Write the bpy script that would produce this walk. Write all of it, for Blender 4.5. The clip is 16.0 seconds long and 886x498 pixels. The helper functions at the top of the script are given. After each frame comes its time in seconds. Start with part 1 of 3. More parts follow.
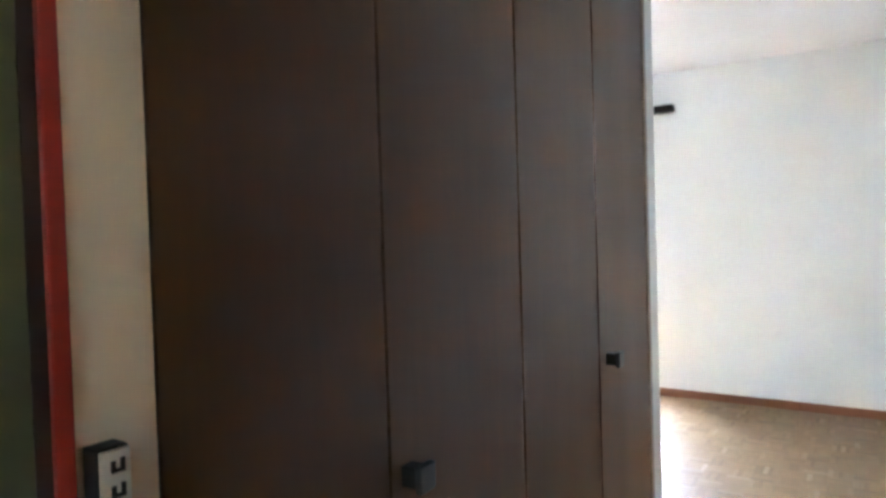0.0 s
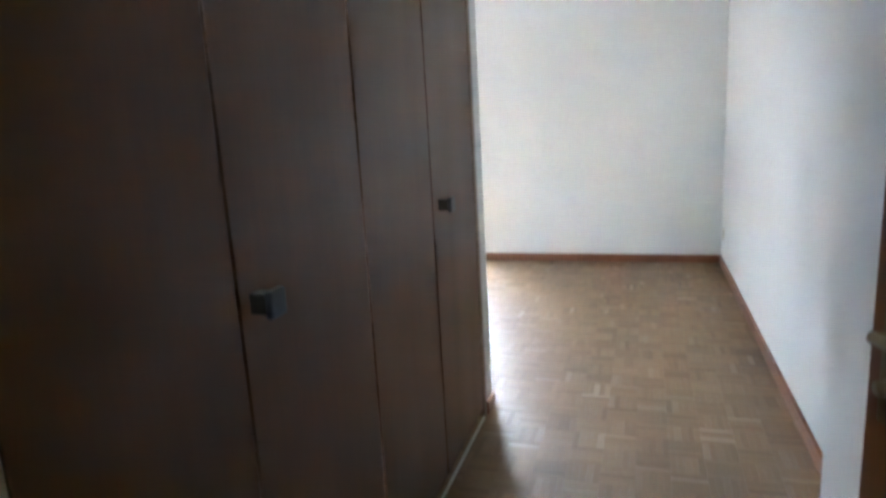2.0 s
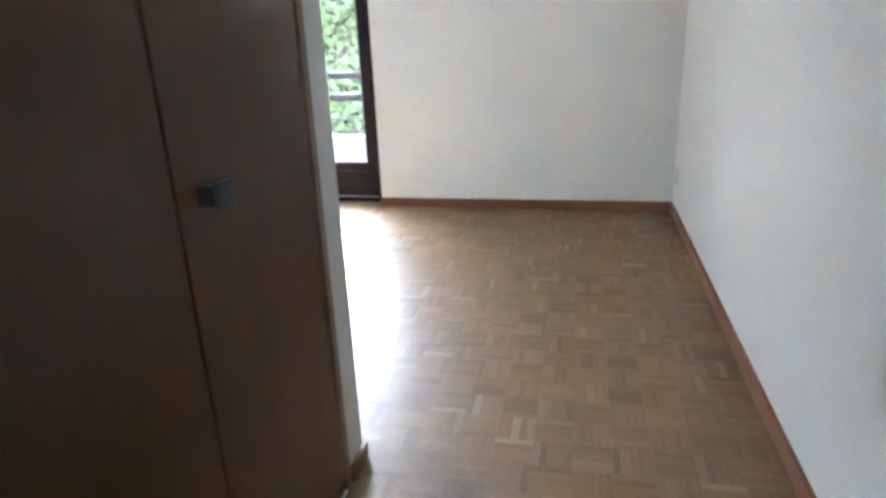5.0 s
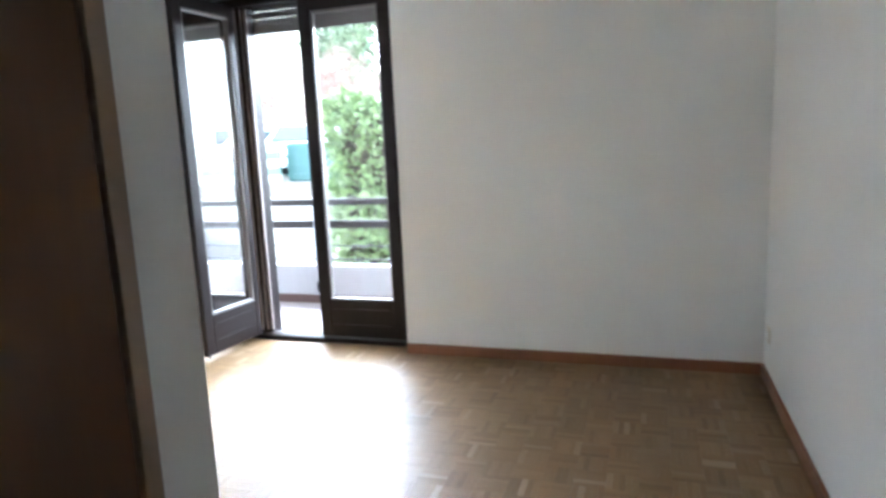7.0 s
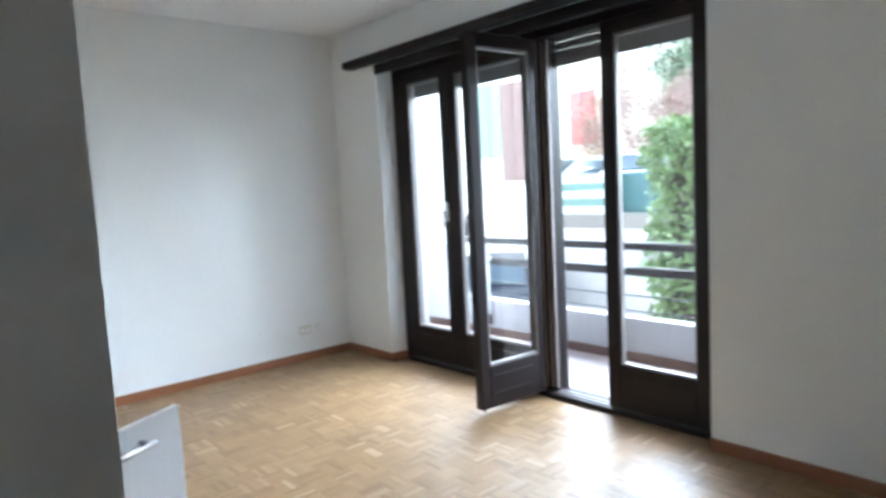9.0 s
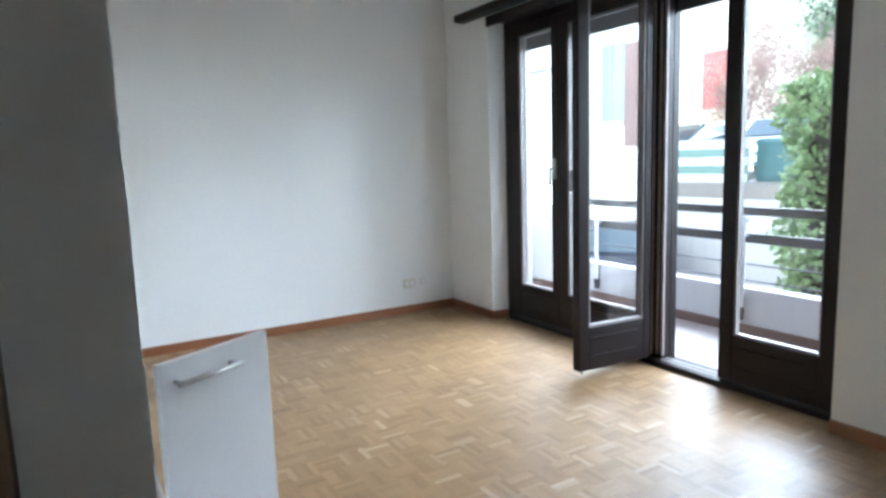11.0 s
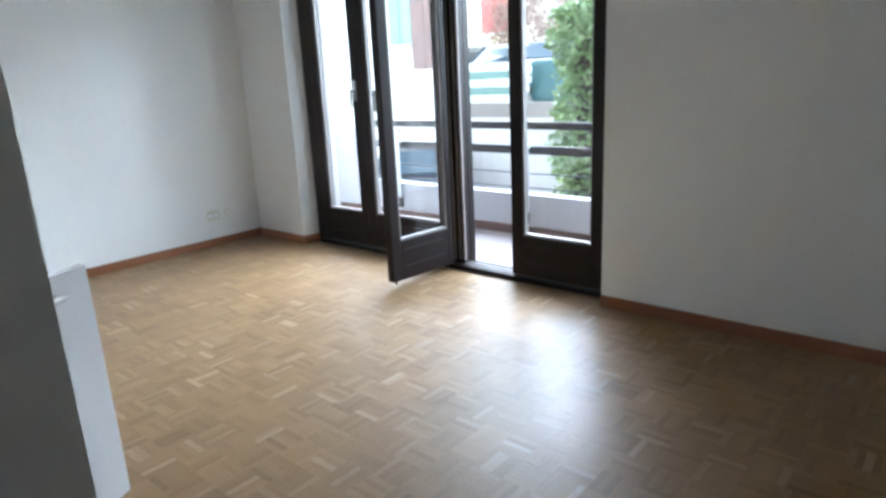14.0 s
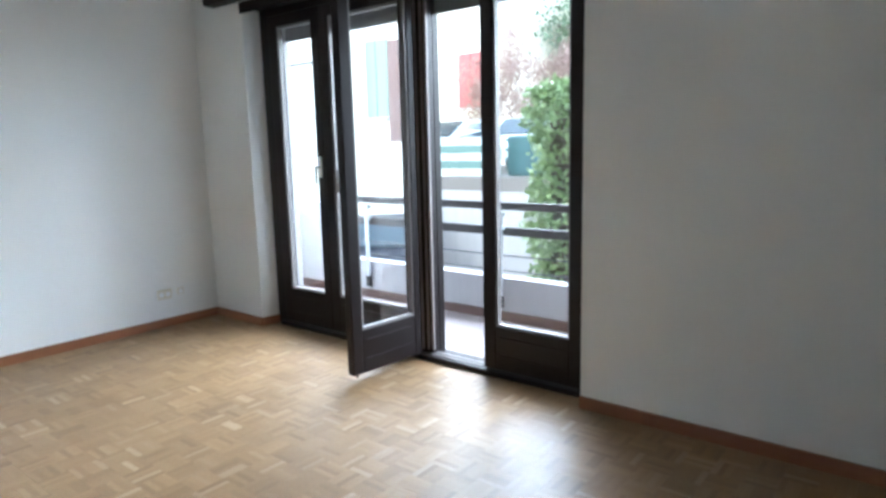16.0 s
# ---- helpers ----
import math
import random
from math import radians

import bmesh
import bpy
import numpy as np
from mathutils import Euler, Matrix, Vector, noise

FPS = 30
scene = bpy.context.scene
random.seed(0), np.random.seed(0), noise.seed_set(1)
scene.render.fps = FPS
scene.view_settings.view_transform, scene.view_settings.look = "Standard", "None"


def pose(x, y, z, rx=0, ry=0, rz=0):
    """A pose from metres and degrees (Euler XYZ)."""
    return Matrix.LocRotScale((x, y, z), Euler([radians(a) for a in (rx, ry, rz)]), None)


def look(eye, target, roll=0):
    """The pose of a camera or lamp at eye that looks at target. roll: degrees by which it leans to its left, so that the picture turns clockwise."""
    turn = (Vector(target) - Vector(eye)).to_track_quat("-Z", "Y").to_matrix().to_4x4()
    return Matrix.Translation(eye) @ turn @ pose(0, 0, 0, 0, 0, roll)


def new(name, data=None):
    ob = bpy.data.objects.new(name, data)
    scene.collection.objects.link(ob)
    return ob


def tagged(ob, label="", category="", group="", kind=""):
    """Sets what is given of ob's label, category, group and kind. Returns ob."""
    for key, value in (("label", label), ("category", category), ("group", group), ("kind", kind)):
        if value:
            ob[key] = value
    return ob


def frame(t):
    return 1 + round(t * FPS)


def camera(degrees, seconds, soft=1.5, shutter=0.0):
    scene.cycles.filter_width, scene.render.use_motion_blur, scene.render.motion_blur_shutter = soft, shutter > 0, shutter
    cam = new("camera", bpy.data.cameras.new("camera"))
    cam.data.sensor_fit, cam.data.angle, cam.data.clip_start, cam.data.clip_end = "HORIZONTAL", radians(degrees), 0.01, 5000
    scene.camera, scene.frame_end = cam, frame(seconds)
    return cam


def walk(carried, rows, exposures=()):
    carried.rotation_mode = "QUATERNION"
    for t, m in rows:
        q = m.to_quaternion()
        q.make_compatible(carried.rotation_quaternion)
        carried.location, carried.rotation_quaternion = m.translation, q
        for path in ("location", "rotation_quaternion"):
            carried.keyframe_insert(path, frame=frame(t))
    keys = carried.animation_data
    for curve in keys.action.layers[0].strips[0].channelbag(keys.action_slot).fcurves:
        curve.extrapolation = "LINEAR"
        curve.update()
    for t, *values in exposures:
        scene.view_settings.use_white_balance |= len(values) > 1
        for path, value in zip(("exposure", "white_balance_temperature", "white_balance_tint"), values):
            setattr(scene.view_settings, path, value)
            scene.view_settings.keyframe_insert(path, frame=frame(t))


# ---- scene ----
cam = camera(69.70, 16.0, soft=3.0, shutter=0.4)
WALK = [
    (0.0, -0.534, -5.284, 1.369, -1.34, 1.72, 33.56),
    (0.5, -0.542, -5.294, 1.410, 1.03, 1.98, 33.51),
    (1.0, -0.560, -5.290, 1.431, 1.98, 2.38, 30.82),
    (1.5, -0.578, -5.280, 1.326, -2.86, 2.85, 22.03),
    (2.0, -0.582, -5.297, 1.239, -11.67, 3.20, 17.20),
    (2.5, -0.584, -5.269, 1.181, -17.89, 3.52, 16.06),
    (3.0, -0.595, -5.078, 1.163, -20.33, 3.77, 14.66),
    (5.5, -0.609, -4.079, 1.241, -18.16, 1.96, 11.63),
    (6.0, -0.605, -3.892, 1.265, -14.45, 2.22, 12.25),
    (6.5, -0.612, -3.699, 1.241, -11.37, 2.79, 13.28),
    (7.0, -0.572, -3.527, 1.261, -9.30, 2.58, 17.79),
    (7.25, -0.545, -3.445, 1.288, -8.00, 2.85, 21.95),
    (7.5, -0.505, -3.361, 1.314, -7.46, 3.14, 26.61),
    (8.0, -0.533, -3.200, 1.326, -7.02, 2.79, 32.46),
    (8.5, -0.578, -3.018, 1.324, -5.92, 2.46, 39.69),
    (8.75, -0.580, -2.960, 1.330, -5.70, 2.70, 43.35),
    (9.0, -0.577, -2.907, 1.335, -5.52, 2.98, 48.44),
    (9.2, -0.576, -2.885, 1.335, -4.70, 3.00, 51.60),
    (11.3, -0.549, -2.812, 1.245, -8.20, 1.90, 59.20),
    (11.5, -0.547, -2.829, 1.243, -8.53, 1.84, 57.96),
    (12.0, -0.548, -2.904, 1.236, -9.59, 1.68, 52.16),
    (12.5, -0.550, -2.939, 1.220, -11.45, 1.91, 46.49),
    (13.0, -0.516, -2.953, 1.183, -13.14, 2.07, 43.31),
    (13.5, -0.514, -2.969, 1.232, -14.87, 2.44, 41.49),
    (14.0, -0.494, -2.965, 1.234, -15.25, 2.71, 40.59),
    (14.5, -0.478, -2.981, 1.182, -14.92, 2.33, 40.01),
    (15.0, -0.519, -2.978, 1.257, -14.30, 1.84, 38.81),
    (15.5, -0.573, -2.885, 1.260, -11.31, 1.39, 38.42),
    (16.0, -0.644, -2.703, 1.282, -9.23, 1.39, 38.73),
]
EXPOSE = [(0.0, 5.7, 5140, 8), (1.0, 5.68, 5140, 8), (2.0, 5.45, 5060, 8), (3.0, 5.5, 5060, 7), (5.5, 5.0, 5250, 7), (6.2, 4.85, 5300, 7),
          (7.0, 4.42, 5350, 7), (8.0, 3.95, 5290, 6), (9.0, 3.63, 5260, 5), (11.5, 3.44, 5290, 5), (16.0, 3.38, 5270, 5)]
walk(cam, [(t, pose(x, y, z, 90 + p, r, w)) for t, x, y, z, p, r, w in WALK], exposures=EXPOSE)

# ---- light ----
world = bpy.data.worlds.new("sky")
scene.world = world
world.use_nodes = True
wn = world.node_tree
sky = wn.nodes.new("ShaderNodeTexSky")
sky.sky_type, sky.sun_disc = "NISHITA", False
sky.sun_elevation, sky.sun_rotation = radians(20), radians(-3)
pale = wn.nodes.new("ShaderNodeHueSaturation")
pale.inputs["Saturation"].default_value = 0.4
wn.links.new(sky.outputs[0], pale.inputs["Color"])
wn.links.new(pale.outputs[0], wn.nodes["Background"].inputs[0])
wn.nodes["Background"].inputs[1].default_value = 0.15
sun = new("sun", bpy.data.lights.new("sun", "SUN"))
sun.data.energy, sun.data.angle, sun.data.color = 4.2, radians(90), (0.95, 0.98, 1.0)
sun.matrix_world = look((-4.3, 20, 8.3), (-3.3, 0.3, 1.0))


# ---- materials ----
def material(name, colour, rough=0.6, metal=0.0, grain=0.0, grain_size=60.0, stain=0.0, stain_size=2.0, bump=0.0,
             bump_size=150.0, stretch=(1, 1, 1), second=None, rough_var=0.0, spec=0.5):
    """A painted, plastered or timber surface: two scales of colour change and a fine relief."""
    m = bpy.data.materials.new(name)
    m.use_nodes = True
    nt = m.node_tree
    b = nt.nodes["Principled BSDF"]
    b.inputs["Roughness"].default_value, b.inputs["Metallic"].default_value = rough, metal
    b.inputs["Specular IOR Level"].default_value = spec
    co = nt.nodes.new("ShaderNodeTexCoord")
    mp = nt.nodes.new("ShaderNodeMapping")
    mp.inputs["Scale"].default_value = stretch
    nt.links.new(co.outputs["Object"], mp.inputs[0])
    fine = nt.nodes.new("ShaderNodeTexNoise")
    fine.inputs["Scale"].default_value, fine.inputs["Detail"].default_value = grain_size, 5
    coarse = nt.nodes.new("ShaderNodeTexNoise")
    coarse.inputs["Scale"].default_value, coarse.inputs["Detail"].default_value = stain_size, 3
    nt.links.new(mp.outputs[0], fine.inputs[0])
    nt.links.new(mp.outputs[0], coarse.inputs[0])
    other = second or tuple(c * 0.55 for c in colour)
    mix = nt.nodes.new("ShaderNodeMix")
    mix.data_type = "RGBA"
    mix.inputs[6].default_value, mix.inputs[7].default_value = (*colour, 1), (*other, 1)
    a = nt.nodes.new("ShaderNodeMath")
    a.operation = "MULTIPLY_ADD"
    nt.links.new(fine.outputs[0], a.inputs[0])
    a.inputs[1].default_value, a.inputs[2].default_value = grain, -grain * 0.35
    c = nt.nodes.new("ShaderNodeMath")
    c.operation, c.use_clamp = "MULTIPLY_ADD", True
    nt.links.new(coarse.outputs[0], c.inputs[0])
    c.inputs[1].default_value = stain
    nt.links.new(a.outputs[0], c.inputs[2])
    nt.links.new(c.outputs[0], mix.inputs[0])
    nt.links.new(mix.outputs[2], b.inputs["Base Color"])
    if rough_var:
        rr = nt.nodes.new("ShaderNodeMapRange")
        rr.inputs["From Min"].default_value, rr.inputs["From Max"].default_value = 0.3, 0.7
        rr.inputs["To Min"].default_value, rr.inputs["To Max"].default_value = rough - rough_var, rough + rough_var
        nt.links.new(coarse.outputs[0], rr.inputs[0])
        nt.links.new(rr.outputs[0], b.inputs["Roughness"])
    if bump:
        n2 = nt.nodes.new("ShaderNodeTexNoise")
        n2.inputs["Scale"].default_value, n2.inputs["Detail"].default_value = bump_size, 4
        nt.links.new(mp.outputs[0], n2.inputs[0])
        bp = nt.nodes.new("ShaderNodeBump")
        bp.inputs["Strength"].default_value, bp.inputs["Distance"].default_value = bump, 0.002
        nt.links.new(n2.outputs[0], bp.inputs["Height"])
        nt.links.new(bp.outputs[0], b.inputs["Normal"])
    return m


def parquet_material(name, per_object):
    """Varnished oak fingers; each finger has its own tone."""
    m = bpy.data.materials.new(name)
    m.use_nodes = True
    nt = m.node_tree
    b = nt.nodes["Principled BSDF"]
    b.inputs["Specular IOR Level"].default_value = 0.36
    b.inputs["Coat Weight"].default_value, b.inputs["Coat Roughness"].default_value = 0.06, 0.30
    if per_object:
        rnd = nt.nodes.new("ShaderNodeObjectInfo").outputs["Random"]
    else:
        rnd = nt.nodes.new("ShaderNodeNewGeometry").outputs["Random Per Island"]
    ramp = nt.nodes.new("ShaderNodeValToRGB")
    e = ramp.color_ramp.elements
    e[0].position, e[0].color = 0.0, (0.212, 0.130, 0.062, 1)
    e[1].position, e[1].color = 1.0, (0.385, 0.28, 0.18, 1)
    for pos, col in ((0.25, (0.257, 0.161, 0.077, 1)), (0.9, (0.290, 0.187, 0.095, 1)), (0.965, (0.32, 0.22, 0.13, 1))):
        n = e.new(pos)
        n.color = col
    nt.links.new(rnd, ramp.inputs[0])
    geo = nt.nodes.new("ShaderNodeNewGeometry")
    wide = nt.nodes.new("ShaderNodeTexNoise")
    wide.inputs["Scale"].default_value, wide.inputs["Detail"].default_value = 0.9, 4
    nt.links.new(geo.outputs["Position"], wide.inputs[0])
    fine = nt.nodes.new("ShaderNodeTexNoise")
    fine.inputs["Scale"].default_value, fine.inputs["Detail"].default_value = 95, 6
    nt.links.new(geo.outputs["Position"], fine.inputs[0])
    mul = nt.nodes.new("ShaderNodeMix")
    mul.data_type, mul.blend_type = "RGBA", "MULTIPLY"
    mul.inputs[0].default_value = 0.5
    grey = nt.nodes.new("ShaderNodeValToRGB")
    grey.color_ramp.elements[0].position, grey.color_ramp.elements[1].position = 0.3, 0.7
    grey.color_ramp.elements[0].color, grey.color_ramp.elements[1].color = (0.72, 0.68, 0.64, 1), (1.1, 1.1, 1.1, 1)
    nt.links.new(fine.outputs[0], grey.inputs[0])
    nt.links.new(ramp.outputs[0], mul.inputs[6])
    nt.links.new(grey.outputs[0], mul.inputs[7])
    # tone of each square block
    shift = nt.nodes.new("ShaderNodeVectorMath")
    shift.operation = "MULTIPLY_ADD"
    shift.inputs[1].default_value, shift.inputs[2].default_value = (1 / 0.1165, 1 / 0.1165, 0), (0.0195 / 0.1165, 0.04 / 0.1165, 0.5)
    nt.links.new(geo.outputs["Position"], shift.inputs[0])
    cell = nt.nodes.new("ShaderNodeVectorMath")
    cell.operation = "FLOOR"
    nt.links.new(shift.outputs[0], cell.inputs[0])
    white = nt.nodes.new("ShaderNodeTexWhiteNoise")
    nt.links.new(cell.outputs[0], white.inputs[0])
    tone = nt.nodes.new("ShaderNodeValToRGB")
    tone.color_ramp.elements[0].color, tone.color_ramp.elements[1].color = (0.87, 0.855, 0.83, 1), (1.08, 1.075, 1.06, 1)
    nt.links.new(white.outputs[0], tone.inputs[0])
    block = nt.nodes.new("ShaderNodeMix")
    block.data_type, block.blend_type = "RGBA", "MULTIPLY"
    block.inputs[0].default_value = 1.0
    nt.links.new(mul.outputs[2], block.inputs[6])
    nt.links.new(tone.outputs[0], block.inputs[7])
    nt.links.new(block.outputs[2], b.inputs["Base Color"])
    rr = nt.nodes.new("ShaderNodeMapRange")
    rr.inputs["From Min"].default_value, rr.inputs["From Max"].default_value = 0.3, 0.7
    rr.inputs["To Min"].default_value, rr.inputs["To Max"].default_value = 0.40, 0.48
    nt.links.new(wide.outputs[0], rr.inputs[0])
    nt.links.new(rr.outputs[0], b.inputs["Roughness"])
    bp = nt.nodes.new("ShaderNodeBump")
    bp.inputs["Strength"].default_value, bp.inputs["Distance"].default_value = 0.02, 0.001
    nt.links.new(fine.outputs[0], bp.inputs["Height"])
    nt.links.new(bp.outputs[0], b.inputs["Normal"])
    return m


def glass_material(name, tint=(1, 1, 1)):
    m = bpy.data.materials.new(name)
    m.use_nodes = True
    b = m.node_tree.nodes["Principled BSDF"]
    b.inputs["Base Color"].default_value = (*tint, 1)
    b.inputs["Roughness"].default_value, b.inputs["Transmission Weight"].default_value = 0.0, 1.0
    b.inputs["IOR"].default_value = 1.45
    return m


PLASTER = material("white_plaster", (0.795, 0.80, 0.778), 0.75, stain=0.16, stain_size=1.3, grain=0.05, grain_size=45,
                   bump=0.25, bump_size=130, second=(0.72, 0.725, 0.70))
CREAM = material("cream_plaster", (0.80, 0.62, 0.40), 0.75, stain=0.25, stain_size=2.0, grain=0.06, bump=0.25,
                 bump_size=120, second=(0.70, 0.53, 0.33))
CEILING = material("ceiling_paint", (0.82, 0.82, 0.81), 0.85, stain=0.15, stain_size=1.0, bump=0.2, bump_size=120,
                   second=(0.74, 0.74, 0.73))
WARDROBE = material("brown_laminate", (0.115, 0.049, 0.0132), 0.36, grain=0.6, grain_size=9, stain=0.3, stain_size=1.2,
                    stretch=(6, 6, 0.5), bump=0.05, bump_size=60, second=(0.064, 0.027, 0.0075), rough_var=0.03, spec=0.34)
WARDROBE_TRIM = material("wardrobe_trim", (0.27, 0.19, 0.13), 0.4, grain=0.5, grain_size=12, stretch=(6, 6, 0.6))
BOARD = material("orange_brown_skirting", (0.27, 0.115, 0.05), 0.4, grain=0.6, grain_size=14, stain=0.3,
                 stretch=(0.7, 0.7, 8), bump=0.08, second=(0.165, 0.06, 0.025))
FRAME = material("dark_brown_window_paint", (0.018, 0.0115, 0.011), 0.42, grain=0.5, grain_size=18, stain=0.3,
                 stretch=(3, 3, 0.6), bump=0.12, bump_size=50, second=(0.011, 0.007, 0.0068), spec=0.2)
BEAD = material("pale_glazing_bead", (0.19, 0.17, 0.16), 0.45, stain=0.3, grain=0.3)
# pale colour carries the outside light that grazes the dark post
LIT_RIB = material("lit_post_rib", (0.36, 0.31, 0.30), 0.5, stain=0.3, grain=0.3, stretch=(4, 4, 0.6))
GUIDE = material("pale_shutter_guide", (0.55, 0.53, 0.52), 0.5, stain=0.3)
SHUTTER = material("grey_shutter_slat", (0.20, 0.19, 0.19), 0.5, stain=0.4, grain=0.3)
METAL = material("brushed_metal", (0.62, 0.62, 0.62), 0.32, metal=1.0, grain=0.3, grain_size=70)
ROD = material("dull_steel_rod", (0.10, 0.10, 0.105), 0.5, metal=0.4, grain=0.3)
GALV = material("galvanised_steel", (0.55, 0.57, 0.6), 0.4, metal=0.9, grain=0.4, grain_size=40)
KNOB = material("grey_knob_metal", (0.075, 0.08, 0.083), 0.32, metal=0.6, grain=0.3, grain_size=80)
KNOB_NECK = material("dark_knob_neck", (0.03, 0.025, 0.022), 0.4, grain=0.3)
BRASS = material("worn_brass", (0.36, 0.26, 0.14), 0.38, metal=1.0, stain=0.5, grain=0.3, grain_size=60)
RED = material("red_gloss_paint", (0.33, 0.03, 0.016), 0.3, stain=0.3, grain=0.2, second=(0.22, 0.02, 0.012))
# near-black for parquet joints, and for shade in a door gap and side room
JOINT_SHADE = material("dark_joint_shade", (0.035, 0.018, 0.012), 0.5, grain=0.3)
GREEN = material("olive_green_door", (0.12, 0.115, 0.05), 0.5, stain=0.4, grain=0.2, second=(0.085, 0.085, 0.035))
DOORWOOD = material("reddish_brown_door", (0.30, 0.115, 0.045), 0.35, grain=0.7, grain_size=10, stain=0.3,
                    stretch=(6, 6, 0.5), second=(0.2, 0.07, 0.028))
KITCHEN = material("white_cabinet_front", (0.80, 0.82, 0.84), 0.3, stain=0.15, grain=0.03, second=(0.72, 0.74, 0.77))
WORKTOP = material("grey_worktop", (0.35, 0.34, 0.33), 0.4, grain=0.6, grain_size=200)
PLASTIC = material("ivory_plastic", (0.72, 0.68, 0.56), 0.4, stain=0.2)
BLACK = material("black_plastic", (0.02, 0.02, 0.02), 0.45, grain=0.2)
CONCRETE = material("pale_balcony_render", (0.60, 0.59, 0.57), 0.8, stain=0.5, stain_size=3, grain=0.25, grain_size=80,
                    stretch=(2.5, 2.5, 0.5), bump=0.4, second=(0.5, 0.49, 0.47))
PARAPET = material("grey_parapet_render", (0.44, 0.43, 0.44), 0.8, stain=0.6, stain_size=3, grain=0.3, grain_size=14,
                   stretch=(5, 5, 0.5), bump=0.4, second=(0.34, 0.33, 0.335))
TILE = material("pinkish_balcony_tile", (0.40, 0.335, 0.32), 0.5, stain=0.3, grain=0.3, grain_size=40)
SKIRT = material("reddish_balcony_skirting", (0.12, 0.07, 0.058), 0.5, stain=0.3)
RAILWOOD = material("dark_rail_board", (0.030, 0.021, 0.019), 0.5, grain=0.6, grain_size=12, stretch=(0.6, 5, 5))
GROUND = material("asphalt_ground", (0.34, 0.32, 0.285), 0.9, stain=0.5, stain_size=0.6, grain=0.4, grain_size=90, bump=0.4)
HOUSE = material("cream_house_render", (0.82, 0.77, 0.64), 0.85, stain=0.25, stain_size=0.5, grain=0.1, bump=0.3,
                 second=(0.7, 0.64, 0.52))
ROOF = material("terracotta_roof", (0.32, 0.13, 0.08), 0.8, stain=0.5, grain=0.4)
REDSH = material("red_shutter_paint", (0.48, 0.14, 0.14), 0.5, stain=0.3, second=(0.40, 0.11, 0.11))
GREENSH = material("green_shutter_paint", (0.24, 0.34, 0.26), 0.5, stain=0.3, second=(0.19, 0.28, 0.21))
BROWNSH = material("brown_shutter_paint", (0.21, 0.115, 0.09), 0.55, stain=0.3, grain=0.3)
FENCEG = material("green_fence_paint", (0.12, 0.19, 0.15), 0.5, stain=0.3)
FENCEW = material("pale_fence_panel", (0.55, 0.57, 0.52), 0.6, stain=0.4)
TEAL = material("teal_container_paint", (0.05, 0.12, 0.115), 0.5, stain=0.4)
WALLSTONE = material("retaining_wall_concrete", (0.24, 0.205, 0.17), 0.85, stain=0.7, stain_size=1.0, grain=0.5, bump=0.5)
RETAIN = material("retaining_wall_render", (0.52, 0.475, 0.43), 0.85, stain=0.6, stain_size=1.5, grain=0.3, stretch=(3, 3, 0.5), bump=0.4)
LEAF = material("hedge_leaf", (0.30, 0.38, 0.15), 0.35, stain=0.6, stain_size=2.5, grain=0.3, second=(0.08, 0.15, 0.05))
TREELEAF = material("tree_leaf", (0.24, 0.31, 0.20), 0.5, stain=0.6, stain_size=1.0, second=(0.06, 0.11, 0.04))
REDLEAF = material("reddish_shrub_leaf", (0.38, 0.27, 0.23), 0.6, stain=0.6, stain_size=1.0, second=(0.24, 0.16, 0.13))
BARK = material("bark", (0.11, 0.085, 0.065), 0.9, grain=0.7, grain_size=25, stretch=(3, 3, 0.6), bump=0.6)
CARBLUE = material("dark_blue_car_paint", (0.012, 0.015, 0.026), 0.3, spec=0.15)
CARSILVER = material("silver_car_paint", (0.38, 0.40, 0.41), 0.3, metal=0.3)
CARWHITE = material("white_car_paint", (0.75, 0.75, 0.74), 0.25)
TYRE = material("tyre_rubber", (0.02, 0.02, 0.02), 0.8)
CARGLASS = material("car_glass", (0.05, 0.07, 0.08), 0.08, spec=0.5)
GLASS = glass_material("window_glass")
PARQUET_ONE = parquet_material("oak_finger", True)
PARQUET_ALL = parquet_material("oak_fingers", False)


# ---- builders ----
def box(bm, x0, x1, y0, y1, z0, z1):
    vs = [bm.verts.new(c) for c in ((x0, y0, z0), (x1, y0, z0), (x1, y1, z0), (x0, y1, z0),
                                    (x0, y0, z1), (x1, y0, z1), (x1, y1, z1), (x0, y1, z1))]
    for f in ((0, 3, 2, 1), (4, 5, 6, 7), (0, 1, 5, 4), (1, 2, 6, 5), (2, 3, 7, 6), (3, 0, 4, 7)):
        bm.faces.new([vs[i] for i in f])
    return vs


def prism(bm, outline, z0, z1):
    """An upright prism over a plan outline (counter-clockwise)."""
    lo = [bm.verts.new((x, y, z0)) for x, y in outline]
    hi = [bm.verts.new((x, y, z1)) for x, y in outline]
    n = len(outline)
    bm.faces.new(lo[::-1])
    bm.faces.new(hi)
    for i in range(n):
        j = (i + 1) % n
        bm.faces.new((lo[i], lo[j], hi[j], hi[i]))


def rod(bm, a, b, r, n=10):
    a, b = Vector(a), Vector(b)
    q = (b - a).to_track_quat("Z", "Y")
    rings = []
    for p in (a, b):
        rings.append([bm.verts.new(p + q @ Vector((r * math.cos(2 * math.pi * i / n), r * math.sin(2 * math.pi * i / n), 0)))
                      for i in range(n)])
    for i in range(n):
        j = (i + 1) % n
        bm.faces.new((rings[0][i], rings[0][j], rings[1][j], rings[1][i]))
    bm.faces.new(rings[0][::-1])
    bm.faces.new(rings[1])


